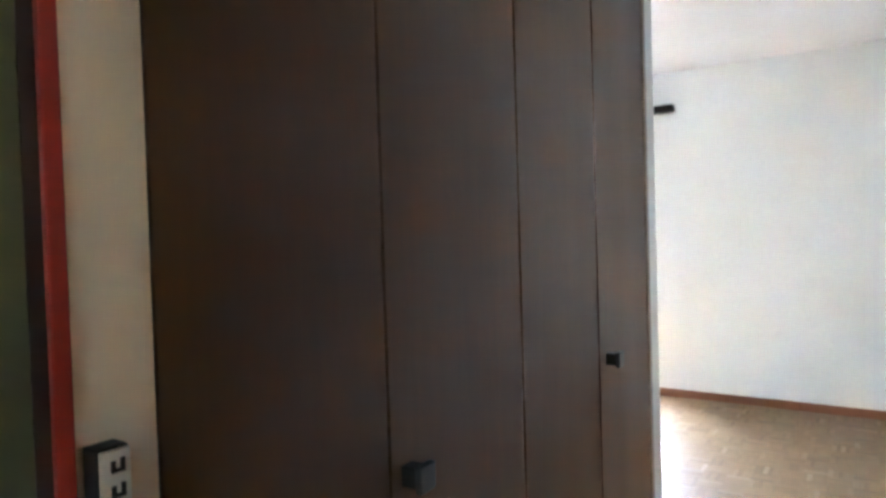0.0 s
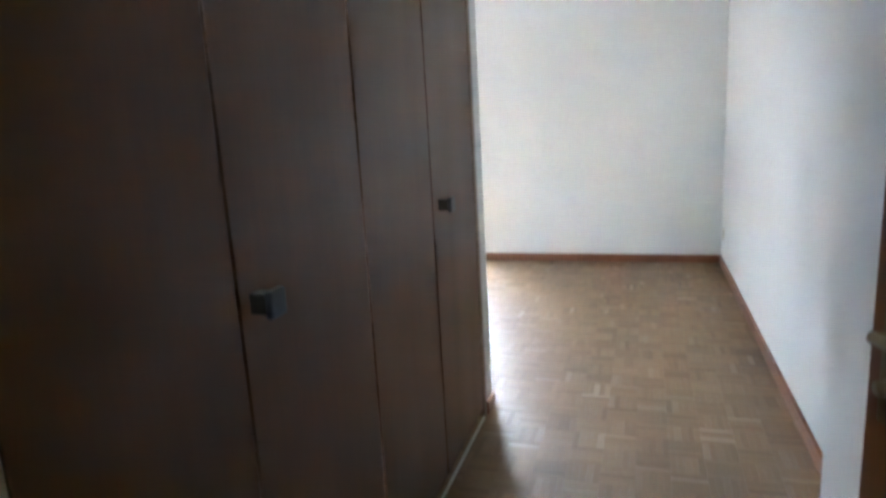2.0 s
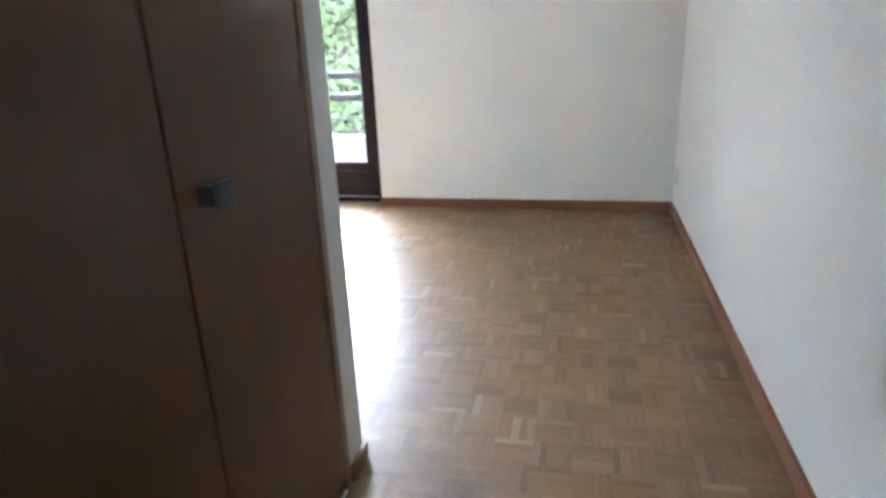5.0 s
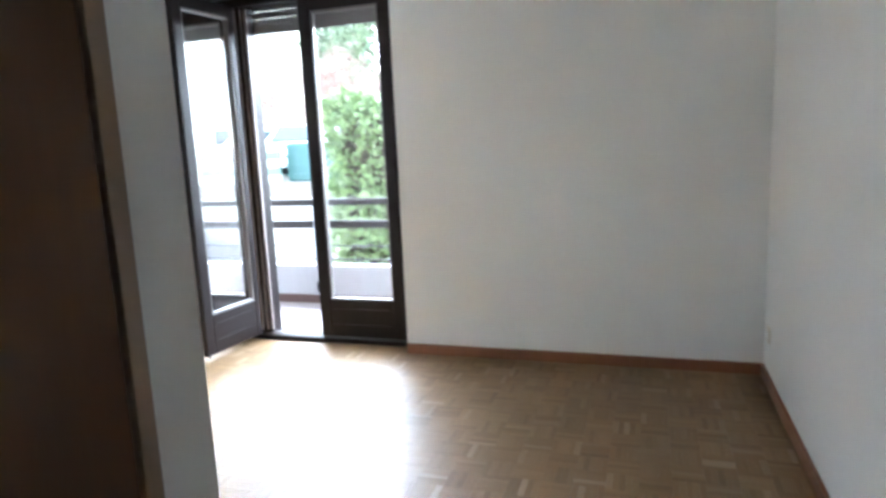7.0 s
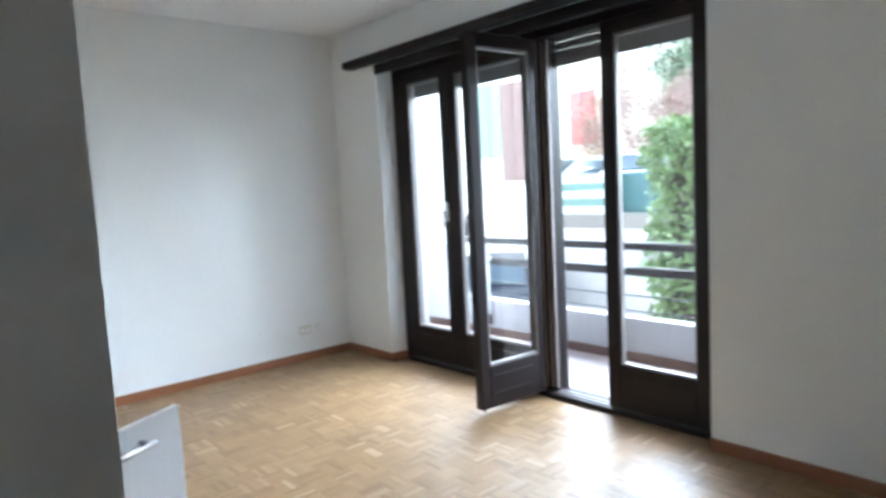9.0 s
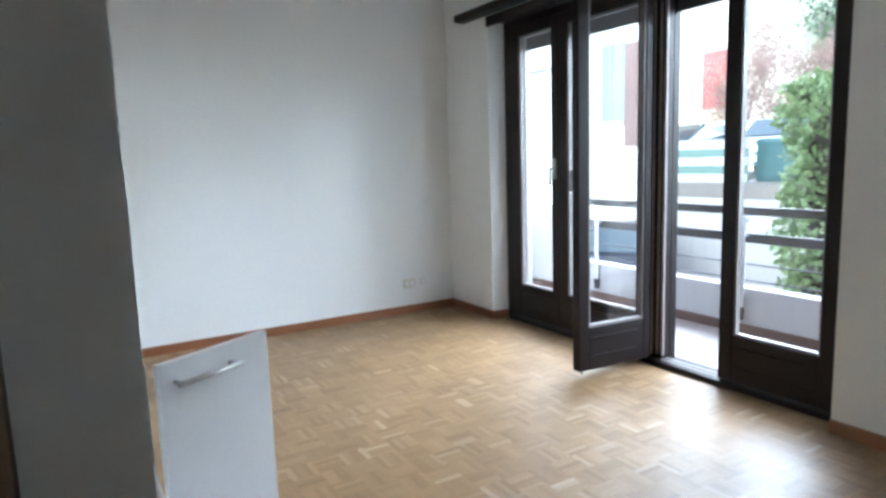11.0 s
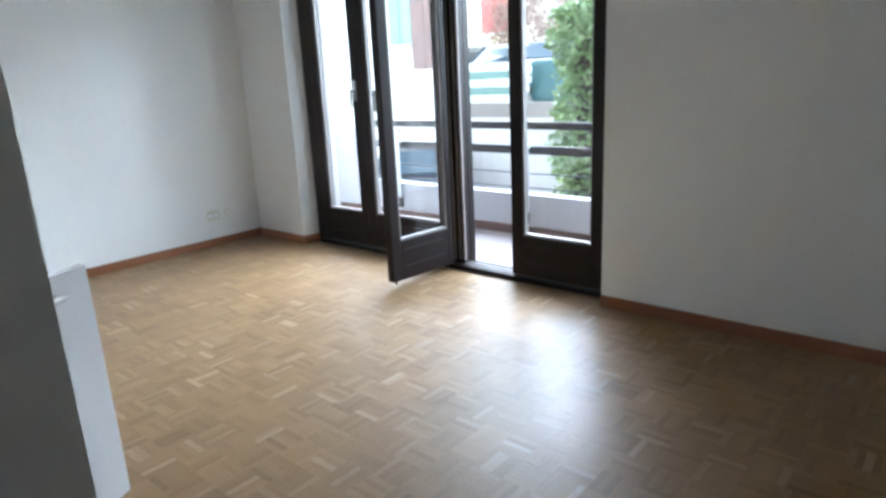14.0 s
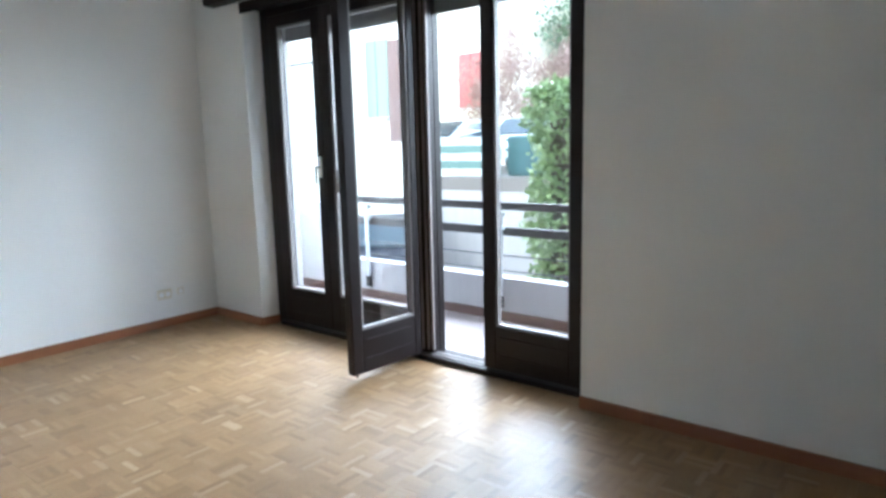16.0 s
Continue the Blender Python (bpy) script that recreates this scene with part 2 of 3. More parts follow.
def bevelled(bm, width=0.003, segments=2):
    bmesh.ops.bevel(bm, geom=list(bm.edges), offset=width, segments=segments, affect="EDGES", profile=0.5)
    return bm


def link(name, bm, mat, smooth=False):
    me = bpy.data.meshes.new(name)
    bmesh.ops.recalc_face_normals(bm, faces=bm.faces)
    bm.to_mesh(me)
    bm.free()
    me.materials.append(mat)
    if smooth:
        for p in me.polygons:
            p.use_smooth = True
    return new(name, me)


def part(name, bm, mat, parent, label="", smooth=False):
    ob = link(name, bm, mat, smooth)
    ob.parent = parent
    if label:
        tagged(ob, label)
    return ob


def boxes(*dims, bevel=0.0):
    bm = bmesh.new()
    for d in dims:
        box(bm, *d)
    if bevel:
        bevelled(bm, bevel)
    return bm


def thing(name, label, category, at=(0, 0, 0), group="", turn=0.0):
    ob = new(name)
    ob.empty_display_size = 0.1
    ob.matrix_world = pose(*at, 0, 0, turn)
    return tagged(ob, label, category, group)


def structure(name, bm, mat, label="", category=""):
    return tagged(link(name, bm, mat), label, category, kind="structure")


# ---- plan (metres; window wall at y = 0, right-hand wall at x = 0, floor at z = 0) ----
H = 2.60
XL, XA, XREV = -5.15, -1.99, -4.555
YF = 0.13                      # face of the window frame
XW = -1.212                    # wardrobe front and end of the partition
Y0, Y1, Y2, Y3, YB, YE = -4.866, -4.446, -3.937, -3.423, -2.872, -2.762
XS, YS = -0.068, -3.328        # step of the right-hand wall
YBACK = -6.9
LINTEL = 2.27
WT = 0.36                      # thickness of the outer wall

# floor slab under the parquet
structure("floor", boxes((XL - 0.2, 0.25, YBACK - 0.2, -0.001, -0.25, -0.008), (XREV + 0.02, XA, -0.001, WT, -0.25, -0.008)), JOINT_SHADE,
          "oak mosaic parquet floor laid in small alternating squares", "floor")
structure("ceiling", boxes((XL - 0.2, 0.25, YBACK - 0.2, WT, H, H + 0.2)), CEILING, "plain white painted ceiling", "ceiling")

# window wall with its opening; the left-hand reveal is slightly out of square
bm = bmesh.new()
box(bm, XA, 0.2, 0, WT, -0.25, H)
prism(bm, [(XL - 0.2, 0), (XREV, 0), (XREV + 0.02, YF), (XREV + 0.02, WT), (XL - 0.2, WT)], -0.25, H)
prism(bm, [(XREV, 0), (XA, 0), (XA, WT), (XREV + 0.02, WT), (XREV + 0.02, YF)], LINTEL, H)
structure("wall_window", bm, PLASTER, "white plastered wall around the balcony doors", "wall")
structure("wall_left", boxes((XL - 0.2, XL, -3.5, 0, -0.25, H)), PLASTER, "plain white plastered wall", "wall")
bm = bmesh.new()
box(bm, 0, 0.2, YS, 0, -0.25, H)
box(bm, XS, 0.2, -3.72, YS, -0.25, H)
box(bm, XS, 0.2, YBACK, -5.32, -0.25, H)
box(bm, XS, 0.2, -5.32, -3.72, 2.08, H)
structure("wall_right", bm, PLASTER, "white plastered corridor wall with a shallow step", "wall")
# near-black slab stands in for the darkness of the side room
structure("side_room_shade", boxes((0.2, 0.3, -5.6, -3.4, -0.25, H)), JOINT_SHADE, "near-black sheet standing in for the unlit room behind the corridor door", "wall")
# partition between the wardrobe and the kitchen niche
structure("wall_partition", boxes((-1.42, XW, YB, YE, -0.25, H)), PLASTER, "white end of the partition beside the wardrobe", "wall")
structure("wall_niche", boxes((XL, -1.42, -3.5, -3.32, -0.25, H), (-1.98, -1.84, Y0, -3.5, -0.25, H)), PLASTER,
          "white wall behind the kitchen units", "wall")
# entrance end: cream wall, red door frame, green door
bm = boxes((-1.5, XW, -4.957, Y0, -0.25, H), (-1.5, XW, YBACK, -5.86, -0.25, H), (-1.5, XW, -5.86, -4.957, 2.08, H))
structure("wall_hall", bm, CREAM, "cream plastered hall wall", "wall")
# its high opening is unseen and added only to brighten the hall
structure("wall_back", boxes((-1.5, -0.60, YBACK - 0.2, YBACK, -0.25, H), (-0.20, 0.2, YBACK - 0.2, YBACK, -0.25, H), (-0.60, -0.20, YBACK - 0.2, YBACK, -0.25, 1.73), (-0.60, -0.20, YBACK - 0.2, YBACK, 2.08, H)), CREAM, "cream plastered end wall of the hall with an added opening for light", "wall")

# skirting boards
bb, bt = 0.062, 0.014
bm = bmesh.new()
box(bm, XA, -bt, -bt, 0, 0, bb)
box(bm, -bt, 0, YS, 0, 0, bb)
box(bm, XL, XREV, -bt, 0, 0, bb)
box(bm, XL, XL + bt, -3.3, -bt, 0, bb)
prism(bm, [(XREV, 0), (XREV + bt, 0.0), (XREV + 0.034, YF - 0.002), (XREV + 0.02, YF - 0.002)], 0, bb)
box(bm, -1.36, XW + 0.012, YE, YE + bt, 0, 0.05)
box(bm, XW, XW + 0.012, YB + 0.004, YE, 0, 0.05)
structure("baseboard", bm, BOARD, "orange-brown wooden skirting board", "skirting board")

# ---- balcony doors ----
FX0, FX1, FTOP = -4.533, -1.992, 2.236


def leaf(name, parent, width, hinge_stile=0.078, st=0.078):
    """A glazed leaf in its own axes: hinge at x = 0, width along +x, its inner face at y = 0, thickness towards +y."""
    top, bot, th = 2.182, 0.287, 0.056
    hs = hinge_stile
    sash = part(name, boxes((0, hs, 0, th, 0.04, top), (width - st, width, 0, th, 0.04, top),
                            (hs, width - st, 0.001, th - 0.001, 0.04, bot), (hs, width - st, 0.001, th - 0.001, top - 0.075, top),
                            bevel=0.005), FRAME, parent)
    part("panel_moulding", boxes((st + 0.02, width - st - 0.02, -0.005, 0.001, 0.12, 0.126),
                                 (st + 0.02, width - st - 0.02, -0.005, 0.001, 0.225, 0.231),
                                 (st + 0.02, width - st - 0.02, th - 0.001, th + 0.005, 0.12, 0.126),
                                 (st + 0.02, width - st - 0.02, th - 0.001, th + 0.005, 0.225, 0.231), bevel=0.0015), FRAME, sash)
    b = 0.012
    part("glazing_bead", boxes((hs, hs + b, 0.012, th - 0.006, bot, top - 0.075), (width - st - b, width - st, 0.012, th - 0.006, bot, top - 0.075),
                               (hs + b, width - st - b, 0.012, th - 0.006, bot, bot + b),
                               (hs + b, width - st - b, 0.012, th - 0.006, top - 0.075 - b, top - 0.075)), BEAD, sash)
    pane = part("pane", boxes((hs + 0.004, width - st - 0.004, th / 2 - 0.003, th / 2 + 0.003, bot + 0.004, top - 0.079)), GLASS, sash)
    pane.visible_shadow = False
    return sash


doors = thing("window_1", "dark brown four-leaf balcony doors with one leaf standing open", "balcony door")
doors["kind"] = "structure"
bm = bmesh.new()
box(bm, FX0, FX0 + 0.112, YF, YF + 0.075, 0, FTOP)
box(bm, FX1 - 0.06, FX1, YF, YF + 0.075, 0, FTOP)
box(bm, FX0 + 0.112, FX1 - 0.06, YF, YF + 0.075, FTOP - 0.05, FTOP)
bevelled(bm, 0.004)
part("window_frame", bm, FRAME, doors)
bm = boxes((-3.150, -3.124, YF - 0.004, YF + 0.075, 0.03, FTOP - 0.052), (-3.122, -3.09, YF + 0.02, YF + 0.085, 0.03, FTOP - 0.052),
           (-3.088, -3.050, YF + 0.036, YF + 0.09, 0.03, FTOP - 0.052), bevel=0.004)
part("centre_post", bm, FRAME, doors)
# pale strips paint the light from outside onto the post's ribs
for xa, xb, ya in ((-3.126, -3.114, YF + 0.008), (-3.096, -3.082, YF + 0.022), (-3.064, -3.046, YF + 0.028)):
    part("post_lit_strip", boxes((xa, xb, ya, ya + 0.016, 0.05, FTOP - 0.06), bevel=0.002), LIT_RIB, doors, "strip along the centre post, coloured pale as if lit from outside")
bm = boxes((FX0 + 0.055, FX1 - 0.055, YF - 0.03, YF + 0.11, 0.0, 0.03), bevel=0.003)
part("threshold", bm, FRAME, doors)
bm = boxes((-3.045, -2.63, YF + 0.0, YF + 0.02, 0.03, 0.036), (-3.045, -2.63, YF + 0.04, YF + 0.06, 0.03, 0.036))
part("threshold_strip", bm, BEAD, doors)

for nm, hx, hy, w, turn in (("leaf_left", FX0 + 0.105, YF - 0.012, 0.513, 0), ("leaf_inner", -3.913, YF - 0.011, 0.762, 0),
                            ("leaf_open", -3.148, YF - 0.03, 0.52, -94.5), ("leaf_right", -2.646, YF - 0.012, 0.60, 0)):
    ob = leaf(nm, doors, w, 0.045 if nm == "leaf_open" else 0.078, 0.072)
    ob.matrix_local = pose(hx, hy, 0, 0, 0, turn)
    if nm == "leaf_open":
        bm = bmesh.new()
        rod(bm, (0.48, 0.03, 0.014), (0.48, 0.03, 0.045), 0.005)
        rod(bm, (0.48, 0.03, 2.18), (0.48, 0.03, 2.215), 0.005)
        part("bolt", bm, FRAME, ob, "locking bolts at the leaf's edge")
        bm = boxes((0.06, 0.42, 0.02, 0.034, 2.178, 2.188))
        part("stay_arm", bm, METAL, ob, "pale metal stay along the leaf's top")


def window_handle(parent, x, y, z, name="handle"):
    bm = boxes((x - 0.014, x + 0.014, y - 0.008, y, z - 0.07, z + 0.07), bevel=0.003)
    plate = part(name, bm, METAL, parent, "metal window handle")
    bm = bmesh.new()
    rod(bm, (x, y - 0.008, z), (x, y - 0.045, z), 0.008)
    rod(bm, (x, y - 0.045, z + 0.01), (x + 0.004, y - 0.05, z - 0.11), 0.0085)
    part("lever", bm, METAL, plate, smooth=True)


window_handle(doors, -3.952, YF - 0.012, 1.16)
oleaf = [o for o in doors.children if o.name.startswith("leaf_open")][0]
window_handle(oleaf, 0.485, 0.0, 1.16)

# roller shutter, mostly drawn up, with light slots between its upper slats
shut = thing("roller_shutter", "grey roller shutter drawn up above the balcony doors", "roller shutter", (0, 0, 0))
z = 2.03
k = 0
links = bmesh.new()
while z < 2.34:
    part("slat", boxes((FX0 + 0.06, FX1 - 0.06, 0.27, 0.282, z, z + 0.04)), SHUTTER, shut)
    if k >= 2:
        x = FX0 + 0.08
        while x < FX1 - 0.1:
            box(links, x, x + 0.023, 0.272, 0.28, z - 0.009, z)
            x += 0.034
    elif k == 1:
        box(links, FX0 + 0.07, FX1 - 0.07, 0.272, 0.28, z - 0.0092, z)
    z += 0.049
    k += 1
tagged(part("slat_link", links, SHUTTER, shut), kind="stuff")
part("guide", boxes((FX0 + 0.02, FX0 + 0.10, 0.25, 0.30, 0.0, 2.34), bevel=0.004), GUIDE, shut)
part("guide", boxes((FX1 - 0.055, FX1 - 0.02, 0.25, 0.30, 0.0, 2.34)), SHUTTER, shut)
part("guide", boxes((-3.14, -3.07, 0.25, 0.30, 0.0, 2.34)), FRAME, shut)

# dark boxing between the frame and the curtain board
bx = thing("shutter_box", "dark brown boxing of the roller shutter above the doors", "shutter box")
part("cover", boxes((XREV + 0.024, XA - 0.002, 0.024, YF + 0.07, FTOP + 0.001, LINTEL - 0.001)), FRAME, bx)
part("front_board", boxes((XREV + 0.004, XA - 0.004, -0.02, -0.001, 2.205, 2.2765), bevel=0.003), FRAME, bx)

# curtain board
cb = thing("curtain_rail", "dark brown wooden curtain rail board above the balcony doors", "curtain rail")
part("board", boxes((-4.86, -1.785, -0.10, -0.001, 2.285, 2.338), bevel=0.006), FRAME, cb)
part("track", boxes((-4.84, -1.80, -0.075, -0.062, 2.277, 2.285), (-4.84, -1.80, -0.04, -0.028, 2.277, 2.285)), BLACK, cb)

# ---- wardrobe ----
wardrobe = thing("wardrobe", "tall dark brown built-in wardrobe with flat doors and square knobs", "wardrobe")
part("carcass", boxes((-1.83, XW - 0.024, Y0 + 0.004, YB - 0.003, 0.0, H - 0.004)), WARDROBE, wardrobe)
ys = [Y0 + 0.004, Y1, Y2, Y3, YB - 0.036]
for i in range(4):
    a, b = ys[i] + (0.0 if i == 0 else 0.004), ys[i + 1] - 0.004
    d = part("door", boxes((XW - 0.022, XW, a, b, 0.045, H - 0.03), bevel=0.0015), WARDROBE, wardrobe)
    if i in (1, 3):
        ky, kz = ((-4.40, 0.95) if i == 1 else (-3.352, 0.965))
        bm = boxes((XW + 0.0005, XW + 0.034, ky - 0.017, ky + 0.015, kz - 0.018, kz + 0.018), bevel=0.002)
        nk = part("knob_neck", bm, KNOB_NECK, d)
        bm = boxes((XW + 0.034, XW + 0.047, ky - 0.023, ky + 0.023, kz - 0.024, kz + 0.024), bevel=0.003)
        part("knob", bm, KNOB, d, "square grey metal knob")
part("edge_trim", boxes((XW - 0.02, XW + 0.004, YB - 0.032, YB - 0.002, 0.0, H - 0.006), bevel=0.002), WARDROBE_TRIM, wardrobe)
part("plinth_strip", boxes((XW - 0.004, XW + 0.005, Y0 + 0.01, YB - 0.036, 0.0, 0.008), bevel=0.002), PLASTIC, wardrobe, "thin pale strip at the floor")

# ---- hall door in the right-hand wall ----
frame_r = thing("door_2", "white painted frame of the corridor door", "door frame")
frame_r["kind"] = "structure"
part("jamb", boxes((XS - 0.004, 0.18, -3.75, -3.722, 0, 2.08)), PLASTER, frame_r)
part("jamb", boxes((XS - 0.004, 0.18, -5.318, -5.29, 0, 2.08)), PLASTER, frame_r)
hd = thing("door_1", "reddish-brown wooden door standing ajar with a brass lever handle", "door", (-0.05, -5.27, 0), turn=0)
hd["kind"] = "structure"
hd.matrix_world = pose(-0.05, -5.27, 0, 0, 0, 20)
part("leaf", boxes((-0.02, 0.02, 0, 0.80, 0.01, 2.03), bevel=0.003), DOORWOOD, hd)
pl = part("handle_plate", boxes((-0.026, -0.0202, 0.742, 0.775, 0.89, 1.03), bevel=0.002), BRASS, hd, "brass plate with lever and keyhole")
bm = bmesh.new()
rod(bm, (-0.024, 0.758, 0.99), (-0.044, 0.758, 0.99), 0.008)
rod(bm, (-0.044, 0.766, 0.99), (-0.045, 0.67, 0.987), 0.007)
part("lever", bm, BRASS, pl, smooth=True)
bm = bmesh.new()
rod(bm, (-0.024, 0.758, 0.935), (-0.04, 0.758, 0.935), 0.009)
part("key", bm, BRASS, pl, smooth=True)

# ---- red-framed green door and switch in the hall ----
rd = thing("door_3", "dark olive-green door in a glossy red wooden frame", "door")
rd["kind"] = "structure"
part("frame", boxes((-1.34, XW + 0.005, -4.9765, -4.9575, 0, 2.08), (-1.34, XW + 0.005, -5.86, -5.841, 0, 2.08),
                    (-1.34, XW + 0.005, -5.841, -4.9765, 2.06, 2.08), bevel=0.002), RED, rd)
# shadow of the gap beside the red frame, built as a near-black strip
part("rebate_shadow", boxes((-1.33, XW - 0.003, -4.9925, -4.977, 0, 2.059)), JOINT_SHADE, rd)
part("leaf", boxes((-1.26, XW - 0.004, -5.84, -4.993, 0.006, 2.058)), GREEN, rd)
sw = thing("light_switch", "ivory double light switch on a dark box, on the cream wall", "light switch")
part("box", boxes((XW, XW + 0.028, -4.950, -4.916, 1.06, 1.16), bevel=0.002), BLACK, sw)
part("plate", boxes((XW + 0.0282, XW + 0.034, -4.949, -4.917, 1.062, 1.158), bevel=0.002), PLASTIC, sw)
for zz in (1.142, 1.116):
    part("rocker", boxes((XW + 0.0342, XW + 0.037, -4.939, -4.925, zz - 0.007, zz - 0.003), (XW + 0.0342, XW + 0.037, -4.929, -4.925, zz - 0.003, zz + 0.007),
                         (XW + 0.0342, XW + 0.037, -4.939, -4.935, zz - 0.003, zz + 0.005)), BLACK, sw)

# ---- kitchen units ----
HX, HY = -2.171, -2.669


def cabinet(name, x0, x1, label, front=-2.685):
    c = thing(name, label, "kitchen cabinet")
    t = 0.016
    part("body", boxes((x0, x0 + t, -3.31, front, 0.1, 0.79), (x1 - t, x1, -3.31, front, 0.1, 0.79),
                       (x0 + t, x1 - t, -3.31, front, 0.1, 0.116), (x0 + t, x1 - t, -3.31, -3.30, 0.116, 0.79)), KITCHEN, c)
    part("plinth", boxes((x0 + 0.002, x1 - 0.002, -3.28, front - 0.045, 0.0, 0.1)), KITCHEN, c)
    return c


def bar_handle(parent, x0, x1, y, z):
    bm = bmesh.new()
    rod(bm, (x0, y + 0.034, z), (x1, y + 0.034, z), 0.0075)
    rod(bm, (x0 + 0.014, y, z), (x0 + 0.014, y + 0.034, z), 0.0065)
    rod(bm, (x1 - 0.014, y, z), (x1 - 0.014, y + 0.034, z), 0.0065)
    part("handle", bm, METAL, parent, "brushed metal bar handle", smooth=True)


c1 = cabinet("kitchen_cabinet", HX - 0.41, HX + 0.002, "white kitchen base cabinet with its door standing open")
od = part("door", boxes((-0.345, 0, 0, 0.018, 0.085, 0.79), bevel=0.002), KITCHEN, c1)
bar_handle(od, -0.225, -0.03, 0.018, 0.737)
od.matrix_local = pose(HX, HY, 0, 0, 0, -61.7)
c2 = cabinet("kitchen_cabinet", HX + 0.004, -1.424, "white kitchen base cabinet with closed doors", -2.782)
for a, b in ((HX + 0.006, -1.802), (-1.798, -1.426)):
    d = part("door", boxes((a, b, -2.78, -2.762, 0.11, 0.79), bevel=0.002), KITCHEN, c2)
    bar_handle(d, a + 0.05, b - 0.05, -2.762, 0.735)
wt = thing("worktop", "grey kitchen worktop over the white units", "worktop")
part("slab", boxes((HX - 0.42, -1.422, -3.315, -2.745, 0.792, 0.83), bevel=0.004), WORKTOP, wt)

# ---- sockets ----
def socket(name, label, m, w, h, holes):
    s = thing(name, label, "socket")
    s.matrix_world = m
    p = part("plate", boxes((-w / 2, w / 2, 0.0, 0.009, -h / 2, h / 2), bevel=0.003), PLASTIC, s)
    for x in holes:
        part("insert", boxes((x - 0.016, x + 0.016, 0.0092, 0.012, -0.016, 0.016), bevel=0.002), KITCHEN, s)
    return s


socket("wall_socket", "ivory double socket plate low on the white wall", pose(XL, -0.425, 0.245, 0, 0, -90), 0.11, 0.075, (-0.025, 0.025))
socket("telephone_socket", "small white round-cornered socket low on the white wall", pose(XL, -0.30, 0.25, 0, 0, -90), 0.05, 0.05, (0,))
socket("wall_socket", "small white socket plate low beside the room corner", pose(0, -0.145, 0.257, 0, 0, 90), 0.05, 0.08, (0,))

# ---- balcony ----
bal = structure("balcony_floor", boxes((-5.7, -1.5, WT, 1.35, -0.2, -0.02)), TILE, "pinkish tiled balcony floor", "balcony")
structure("balcony_ceiling", boxes((-6.6, -1.2, WT, 1.45, H, H + 0.2)), CONCRETE, "underside of the balcony above", "balcony")
# added out of view: blocks light from the right, darkens the open leaf's reflection
structure("balcony_side_blocker", boxes((-1.498, -1.35, WT, 1.62, -1.7, H)), CONCRETE, "unseen side wall added to block light from the balcony's right", "wall")
structure("parapet", boxes((-5.1, -1.5, 1.17, 1.30, -0.02, 0.30), (-5.7, -5.1, 1.17, 1.30, -0.02, 0.79), (-5.7, -5.58, WT, 1.17, -0.02, 0.79)), PARAPET,
          "low pale rendered balcony parapet with streaks", "parapet")
structure("balcony_skirting", boxes((-5.58, -1.5, 1.155, 1.17, -0.02, 0.05), (-5.58, -5.565, WT, 1.155, -0.02, 0.05)), SKIRT,
          "reddish skirting along the balcony parapet", "skirting board")
rail = thing("balcony_railing", "balcony railing of dark boards and thin rods on galvanised posts", "railing")
for z0, z1 in ((0.805, 0.862), (0.615, 0.68)):
    part("board", boxes((-5.1, -1.5, 1.20, 1.235, z0, z1), bevel=0.004), RAILWOOD, rail)
for z0 in (0.465, 0.35):
    bm = bmesh.new()
    rod(bm, (-5.1, 1.217, z0), (-1.5, 1.217, z0), 0.006, 8)
    part("rod", bm, ROD, rail, smooth=True)
for x in (-4.60, -3.215, -1.9):
    bm = boxes((x - 0.02, x + 0.02, 1.14, 1.152, 0.12, 0.80), (x - 0.012, x + 0.012, 1.152, 1.20, 0.66, 0.69),
               (x - 0.012, x + 0.012, 1.152, 1.20, 0.76, 0.79), bevel=0.002)
    post = part("post", bm, GALV, rail)
    part("post_foot", boxes((x - 0.024, x + 0.024, 1.134, 1.156, 0.08, 0.17), bevel=0.003), BLACK, post, "dark foot of the post")

# ---- outside ----
GZ = -1.7
structure("ground", boxes((-400, 400, -400, 600, GZ - 0.5, GZ)), GROUND, "grey asphalt ground around the house", "ground")
structure("building_wall", boxes((XL - 0.2, 0.2, YBACK - 0.2, WT, GZ, -0.252)), CONCRETE, "rendered base of the apartment house", "wall")
# reflector out of view, added to send warm light through the hall opening
structure("hall_bounce_wall", boxes((-9, 7, -12.4, -12, GZ, 8.0)), HOUSE, "unseen cream wall added to bounce warm light into the hall", "wall")
structure("terrace", boxes((-40, 30, 8.7, 60, GZ, 0.62)), GROUND, "raised parking terrace above the street", "ground")
structure("retaining_wall", boxes((-10.09, -5.2, 8.3, 8.698, GZ, 0.32)), RETAIN, "pale concrete retaining wall under the fence", "wall")

structure("wall_coping", boxes((-10.09, -5.2, 8.28, 8.699, 0.32, 0.60)), WALLSTONE, "weathered brownish coping of the retaining wall", "wall")
fence = thing("fence", "green and pale striped board fence on the retaining wall", "fence")
for k in range(5):
    z = 0.62 + 0.165 * k
    part("board", boxes((-10.08, -8.06, 8.4, 8.43, z, z + 0.158)), FENCEG if k % 2 else FENCEW, fence)
for k in range(3):
    x = -10.05 + 0.95 * k
    part("post", boxes((x, x + 0.07, 8.43, 8.5, 0.60, 1.46)), FENCEG, fence)
box_t = thing("waste_container", "dark teal ribbed waste container behind the hedge", "container")
part("body", boxes((-8.1, -6.2, 8.75, 9.9, 0.62, 1.45), bevel=0.04), TEAL, box_t)
for k in range(4):
    part("rib", boxes((-8.12, -6.18, 8.71, 8.75, 0.74 + 0.2 * k, 0.79 + 0.2 * k)), TEAL, box_t)


